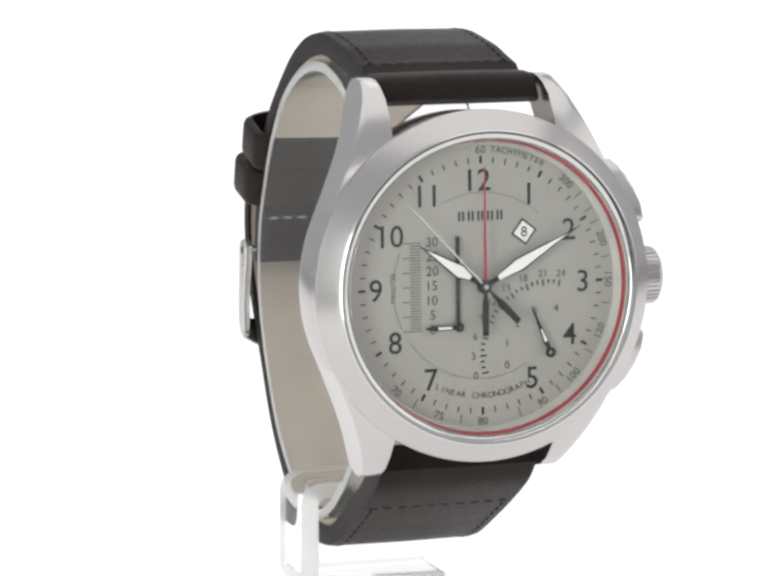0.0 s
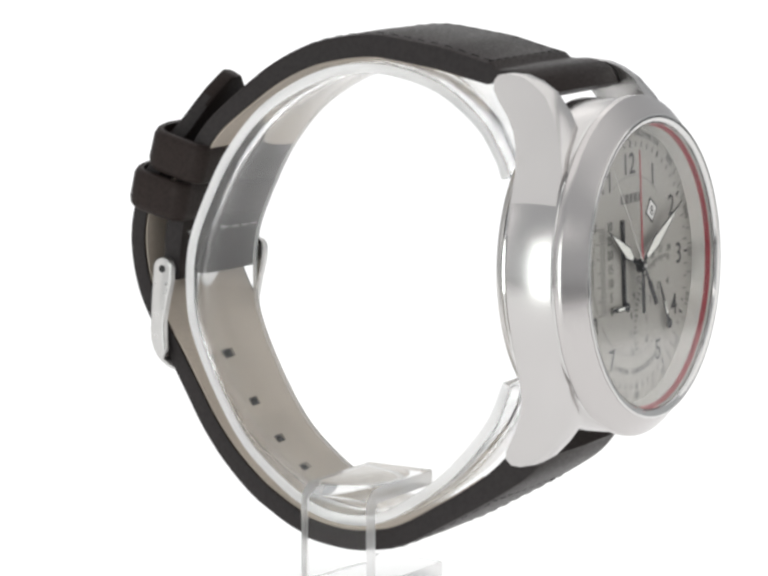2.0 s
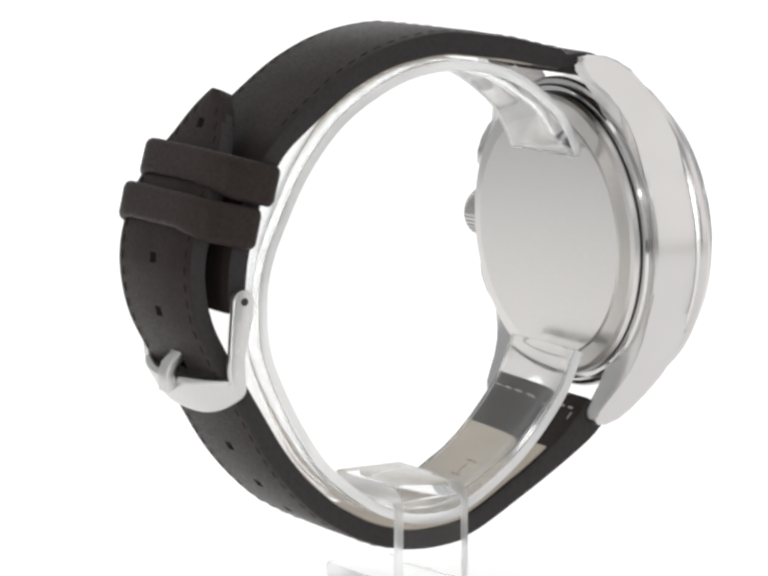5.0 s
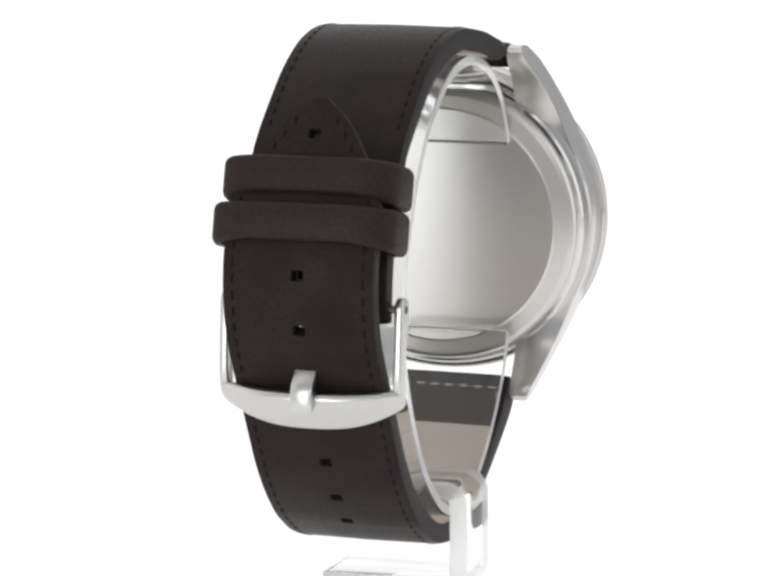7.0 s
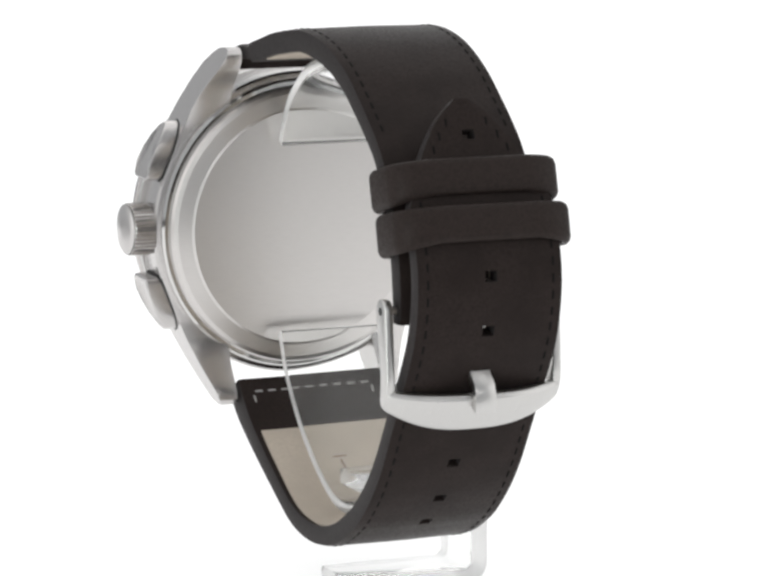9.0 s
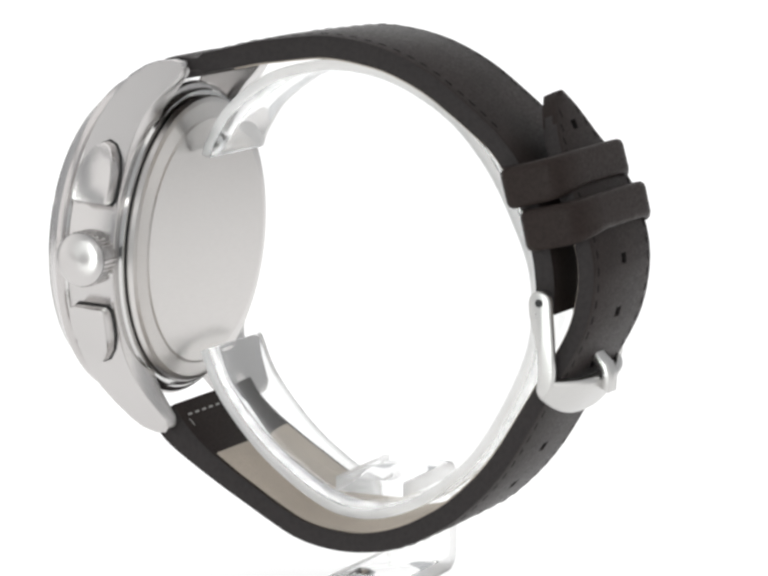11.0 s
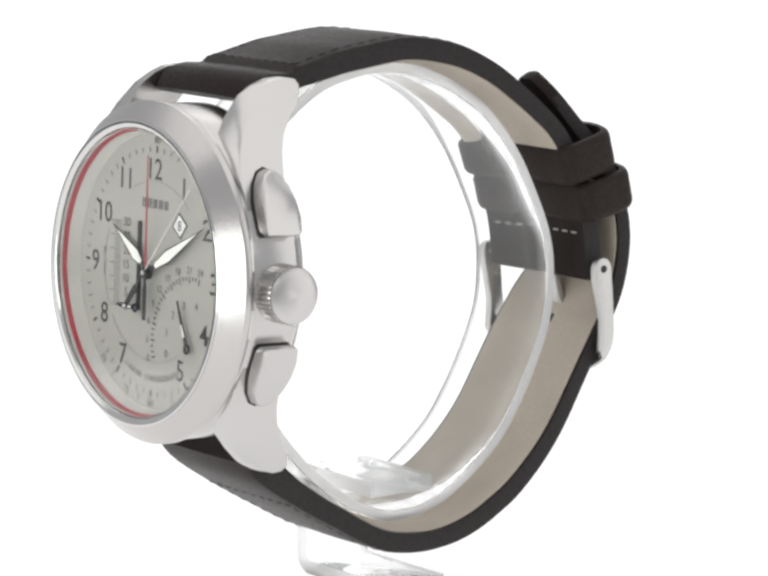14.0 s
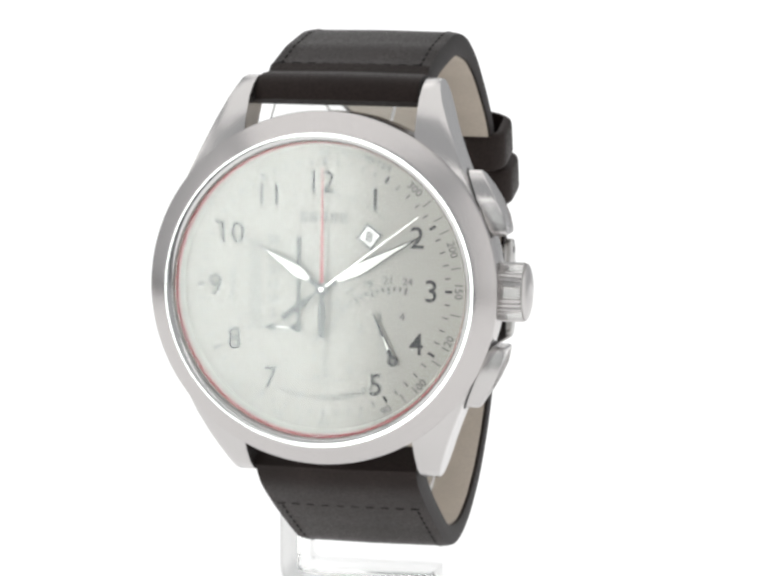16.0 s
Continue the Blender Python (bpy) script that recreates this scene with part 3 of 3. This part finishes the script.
def make_strap(watch):
    path, q = spline(UPPER, 1.0)
    fold = along(path, q, -22.2, 74.4)
    # the flat end by the lugs lies a little lower than the padded rest
    path[:, 2] *= np.where(q < fold - 0.4, 0.62, 1.0)
    width = lambda s: 11.05 - 0.55 * min(1, s / 40)
    strap = part("upper_strap", edged(mesh("upper_strap", *band(path, q, width, crown=0.12), LEATHER, 50)), watch, "dark brown leather strap half with buckle")
    s0, s1 = along(path, q, -18.5, 75.2), along(path, q, 24.9, 60.0)
    lp, lq = cut(path, q, s0, s1)
    part("lining", mesh("lining", *band(lp, lq, 10.0, inner=-1.12, outer=-0.9, round_=0.05), LINING, 50), strap, "beige leather lining")
    end = q[-1] - 3
    edge = [(s, sx * (width(s) - 1.5), False, 1.0) for s in np.arange(fold + 1.2, end - 22, 2.1) for sx in (-1, 1)]
    edge += [(fold + 0.6, x, True, 1.02) for x in np.arange(-9.4, 9.5, 2.05)]
    part("stitching", mesh("stitching", *stitches(path, q, edge), THREAD), strap)
    part("inner_stitching", mesh("inner_stitching", *stitches(path, q, [(along(path, q, 28.3, 49.5), x, True, -1.0) for x in np.arange(-8.2, 8.3, 2.05)]), PALE_THREAD), strap)

    path, q = spline(LOWER, 1.0)
    fold = along(path, q, -21.5, 18.4)
    holes = [along(path, q, y, z) for y, z in ((14.0, 14.0), (18.8, 18.3), (22.8, 23.4), (26.8, 30.0), (30.0, 35.0), (33.7, 42.1), (34.3, 49.1), (32.6, 55.5), (27.6, 66.8))]
    width = lambda s: 11.05 - 0.55 * min(1, s / 40)
    strap = part("lower_strap", edged(mesh("lower_strap", *band(path, q, width, holes, 15.0, crown=0.1), LEATHER, 50)), watch, "dark brown leather strap half with punched holes")
    lp, lq = cut(path, q, fold - 0.6, q[-1] - 15.2)
    part("lining", mesh("lining", *band(lp, lq, 9.9, holes, 0, inner=-1.14, outer=-0.9, round_=0.05), LINING, 50), strap, "beige leather lining with holes")
    mark = [(fold + 7.0, 0.0, True, -1.15), (fold + 8.6, 0.0, False, -1.15), (fold + 10.2, 0.0, True, -1.15)]
    part("imprint", mesh("imprint", *stitches(path, q, mark, 2.6, 0.05), IMPRINT), strap, "small brown stamped mark on the lining")
    edge = [(s, sx * (width(s) - 1.5), False, 1.0) for s in np.arange(fold + 1.5, q[-1] - 18, 2.1) for sx in (-1, 1)]
    edge += [(fold, x, True, 1.02) for x in np.arange(-9.4, 9.5, 2.05)]
    # the seam follows the pointed tip
    edge += [(q[-1] - r, sx * (width(60) * (r / 15) ** 0.55 - 1.6), False, 1.0) for r in np.arange(3.2, 15.0, 1.9) for sx in (-1, 1)]
    part("stitching", mesh("stitching", *stitches(path, q, edge), THREAD), strap)
    part("inner_stitching", mesh("inner_stitching", *stitches(path, q, [(2.2, x, True, -1.0) for x in np.arange(-8.2, 8.3, 2.05)] + [(3.6, x, False, -1.0) for x in (-9.1, 9.1)]), PALE_THREAD), strap)


def make_keeper(watch, cy, cz, slope, across, half, tall, thick=1.25):
    """A leather loop round both strap halves. slope: degrees its run leans back from upright."""
    a = np.array([math.sin(radians(slope)), -math.cos(radians(slope))])
    b = np.array([math.cos(radians(slope)), math.sin(radians(slope))])
    outer, inner = [], []
    for inset, store in ((0.0, outer), (thick, inner)):
        hx, hb = half - inset, across / 2 - inset
        for sx, sb, st in ((1, 1, 0), (-1, 1, 90), (-1, -1, 180), (1, -1, 270)):
            rx, rb = (5.5 - inset, 3.4 - inset) if sb > 0 else (max(0.8, 2.2 - inset), max(0.8, 2.2 - inset))
            for k in range(7):
                t = radians(st + k * 15)
                store.append((sx * (hx - rx) + rx * math.cos(t), sb * (hb - rb) + rb * math.sin(t)))
    v, f = [], []
    k = len(outer)
    prof = [(outer, -0.5, 0.5), (outer, -0.44, 0.2), (outer, -0.33, 0.05), (outer, 0.0, -0.05), (outer, 0.33, 0.05), (outer, 0.44, 0.2), (outer, 0.5, 0.5), (inner, 0.5, 0.0), (inner, -0.5, 0.0)]
    for loop, t, inset in prof:
        for x, d in loop:
            dx = x - math.copysign(min(abs(x), inset), x)
            dd = d - math.copysign(min(abs(d), inset), d)
            sag = (0.3 + 1.1 * (t + 0.5)) * (1 - (x / half) ** 2) if d > 0 else 0
            p = a * (t * tall - sag) + b * dd
            v.append((SX + dx, cy + p[0], cz + p[1] - LOW))
    m = len(prof)
    for i in range(m):
        j = (i + 1) % m
        f += [(i * k + c, i * k + (c + 1) % k, j * k + (c + 1) % k, j * k + c) for c in range(k)]
    part("keeper_loop", mesh("keeper_loop", v, f, EDGE, 50), watch, "dark brown leather keeper loop")


def make_buckle(watch):
    place = lambda y, z, x: (SX + x, y, z - LOW)
    buckle = part("buckle", mesh("buckle", *prism([(29.0 + 0.55 * math.cos(t), 44.5 + 0.55 * math.sin(t)) for t in np.linspace(0, 2 * math.pi, 12, endpoint=False)], -12.6, 12.6, place), SATIN), watch, "satin steel pin buckle")
    side = [(29.0 + 1.6 * math.cos(t), 44.5 + 1.6 * math.sin(t)) for t in np.linspace(math.radians(10), math.radians(175), 9)]
    side += [(27.5, 42.8), (28.2, 40.2), (28.85, 37.0), (28.8, 34.6), (28.6, 32.6), (29.0, 31.7), (29.9, 31.7), (30.7, 32.9), (31.1, 34.2), (31.2, 35.6), (31.1, 37.0), (30.95, 40.0), (30.75, 42.5)]
    for s in (-1, 1):
        arm = part("buckle_arm", bevelled("buckle_arm", prism(side, s * 11.5, s * 12.7, place), SATIN, 0.3, 3), buckle)
        pin = [(29.0 + 0.55 * math.cos(t), 44.5 + 0.55 * math.sin(t)) for t in np.linspace(0, 2 * math.pi, 14, endpoint=False)]
        part("pin_end", mesh("pin_end", *prism(pin, s * 12.5, s * 12.74, place), DARKGAP), arm)
    # bowed front plate
    v, f = [], []
    xs = np.linspace(-12.5, 12.5, 29)
    ends = [(29.8, 34.3), (30.6, 34.1), (31.0, 33.5), (30.2, 32.0), (29.6, 31.4), (29.0, 31.6), (29.0, 32.2), (29.7, 33.5)]
    middle = [(32.6, 33.6), (33.4, 33.3), (33.7, 32.6), (31.4, 28.9), (30.7, 28.2), (30.0, 28.4), (30.2, 29.2), (32.2, 32.6)]
    for x in xs:
        bow = 1 - abs(x / 12.5) ** 2.6
        for (y0, z0), (y1, z1) in zip(ends, middle):
            v.append((SX + x, y0 + (y1 - y0) * bow, z0 + (z1 - z0) * bow - LOW))
    k = len(ends)
    for i in range(len(xs) - 1):
        f += [(i * k + c, i * k + (c + 1) % k, (i + 1) * k + (c + 1) % k, (i + 1) * k + c) for c in range(k)]
    f += [tuple(range(k)), tuple((len(xs) - 1) * k + c for c in range(k - 1, -1, -1))]
    part("buckle_bar", bevelled("buckle_bar", (v, f), SATIN, 0.2, 2), buckle)
    tongue = [(34.6, 30.9), (34.75, 33.4), (34.2, 34.9), (33.0, 36.0), (31.0, 39.4), (29.6, 44.2), (28.6, 44.0), (30.0, 39.0), (32.0, 35.4), (33.0, 34.5), (33.6, 33.2), (33.2, 31.6)]
    part("tongue", bevelled("tongue", prism(tongue, -1.5, 1.5, place), SATIN, 0.18, 2), buckle)


def make_watch():
    watch = new("wristwatch")
    watch.location = (0, 0, LOW * MM)
    tagged(watch, "steel chronograph wristwatch with cream dial, dark leather strap, on clear stand", "wristwatch")
    make_case(watch)
    second = make_dial(watch)
    make_strap(watch)
    make_keeper(watch, 27.9, 60.5, 15, 10.6, 12.3, 5.6)
    make_keeper(watch, 31.0, 54.9, 13, 10.6, 12.7, 5.6)
    make_buckle(watch)
    return watch, second


CUFF = [(-25.9, 60.8), (-24.8, 63.6), (-21.6, 68.2), (-15.5, 72.6), (-9.0, 74.6), (-4.0, 75.0), (2.0, 74.2), (8.0, 71.8), (14.1, 67.7), (19.3, 61.6), (23.0, 54.8), (25.4, 48.8), (26.1, 43.0), (25.3, 36.0), (21.5, 27.5), (16.4, 19.9), (9.5, 14.2), (4.0, 11.6), (-1.0, 10.8), (-6.0, 11.6), (-12.0, 14.9), (-18.0, 19.8), (-23.6, 26.6), (-26.3, 32.6)]


def ribbon(path, q, x0, x1, thick, centre):
    _, nrm = frame_of(path)
    nrm = outward(path, nrm, centre)
    v, f = [], []
    for (y, z), n in zip(path[:, :2], nrm):
        for x, d in ((x0, 0), (x0, -thick), (x1, -thick), (x1, 0)):
            v.append((x, y + n[0] * d, z + n[1] * d))
    m = len(path)
    for i in range(m - 1):
        f += [(i * 4 + c, i * 4 + (c + 1) % 4, (i + 1) * 4 + (c + 1) % 4, (i + 1) * 4 + c) for c in range(4)]
    f += [(0, 1, 2, 3), ((m - 1) * 4 + 3, (m - 1) * 4 + 2, (m - 1) * 4 + 1, (m - 1) * 4)]
    return v, f


def make_stand():
    stand = new("display_stand")
    tagged(stand, "clear acrylic watch stand with an open cuff on a bent foot", "display stand")
    path, q = spline(CUFF, 0.7)
    part("cuff", frosted(bevelled("cuff", ribbon(path, q, -10.9, 5.6, 1.5, (0, 42)), ACRYLIC, 0.25, 2), 0), stand, "open clear acrylic cuff").visible_shadow = False
    # bent strip: base, upright, shelf under the cuff
    t = 2.4
    arc = lambda cx, cz, r, a0, a1: [(cx + r * math.cos(radians(a)), cz + r * math.sin(radians(a))) for a in np.linspace(a0, a1, 7)]
    shape = [(7.4, 0.4)] + arc(-10.8, 3.4, 3.0, 270, 180) + arc(-10.8, 13.6, 3.0, 180, 90) + [(4.5, 16.4), (4.5, 14.2)]
    shape += arc(-10.2, 13.2, 1.0, 90, 180) + arc(-10.2, 3.6, 1.0, 180, 270) + [(7.4, 2.6)]
    place = lambda x, z, y: (x, y, z)
    part("foot", frosted(bevelled("foot", prism(shape, -5.4, 5.2, place), FOOT, 0.25, 2), 1), stand, "bent clear acrylic upright and base strip").visible_shadow = False
    return stand


watch, second = make_watch()
stand = make_stand()


def motions():
    times = [0.5 * i for i in range(33)]
    turn = lambda t: radians(TURN_START + TURN_RATE * t)
    # the table runs slightly out of true
    lift = lambda t: 0.0002 * math.sin(turn(t))
    walk(watch, [(t, Matrix.Translation((0, 0, LOW * MM + lift(t))) @ Matrix.Rotation(turn(t), 4, "Z")) for t in times])
    walk(stand, [(t, Matrix.Translation((0, 0, lift(t))) @ Matrix.Rotation(turn(t), 4, "Z")) for t in times])
    hub = Matrix.Translation([c * MM for c in cf(0, 0, 1.65)]) @ Matrix.Rotation(YAW, 4, "Z") @ Matrix.Rotation(math.pi / 2 - LEAN, 4, "X")
    walk(second, [(t, hub @ Matrix.Rotation(-radians(-43.5 + 6.0 * t), 4, "Z")) for t in times])


motions()
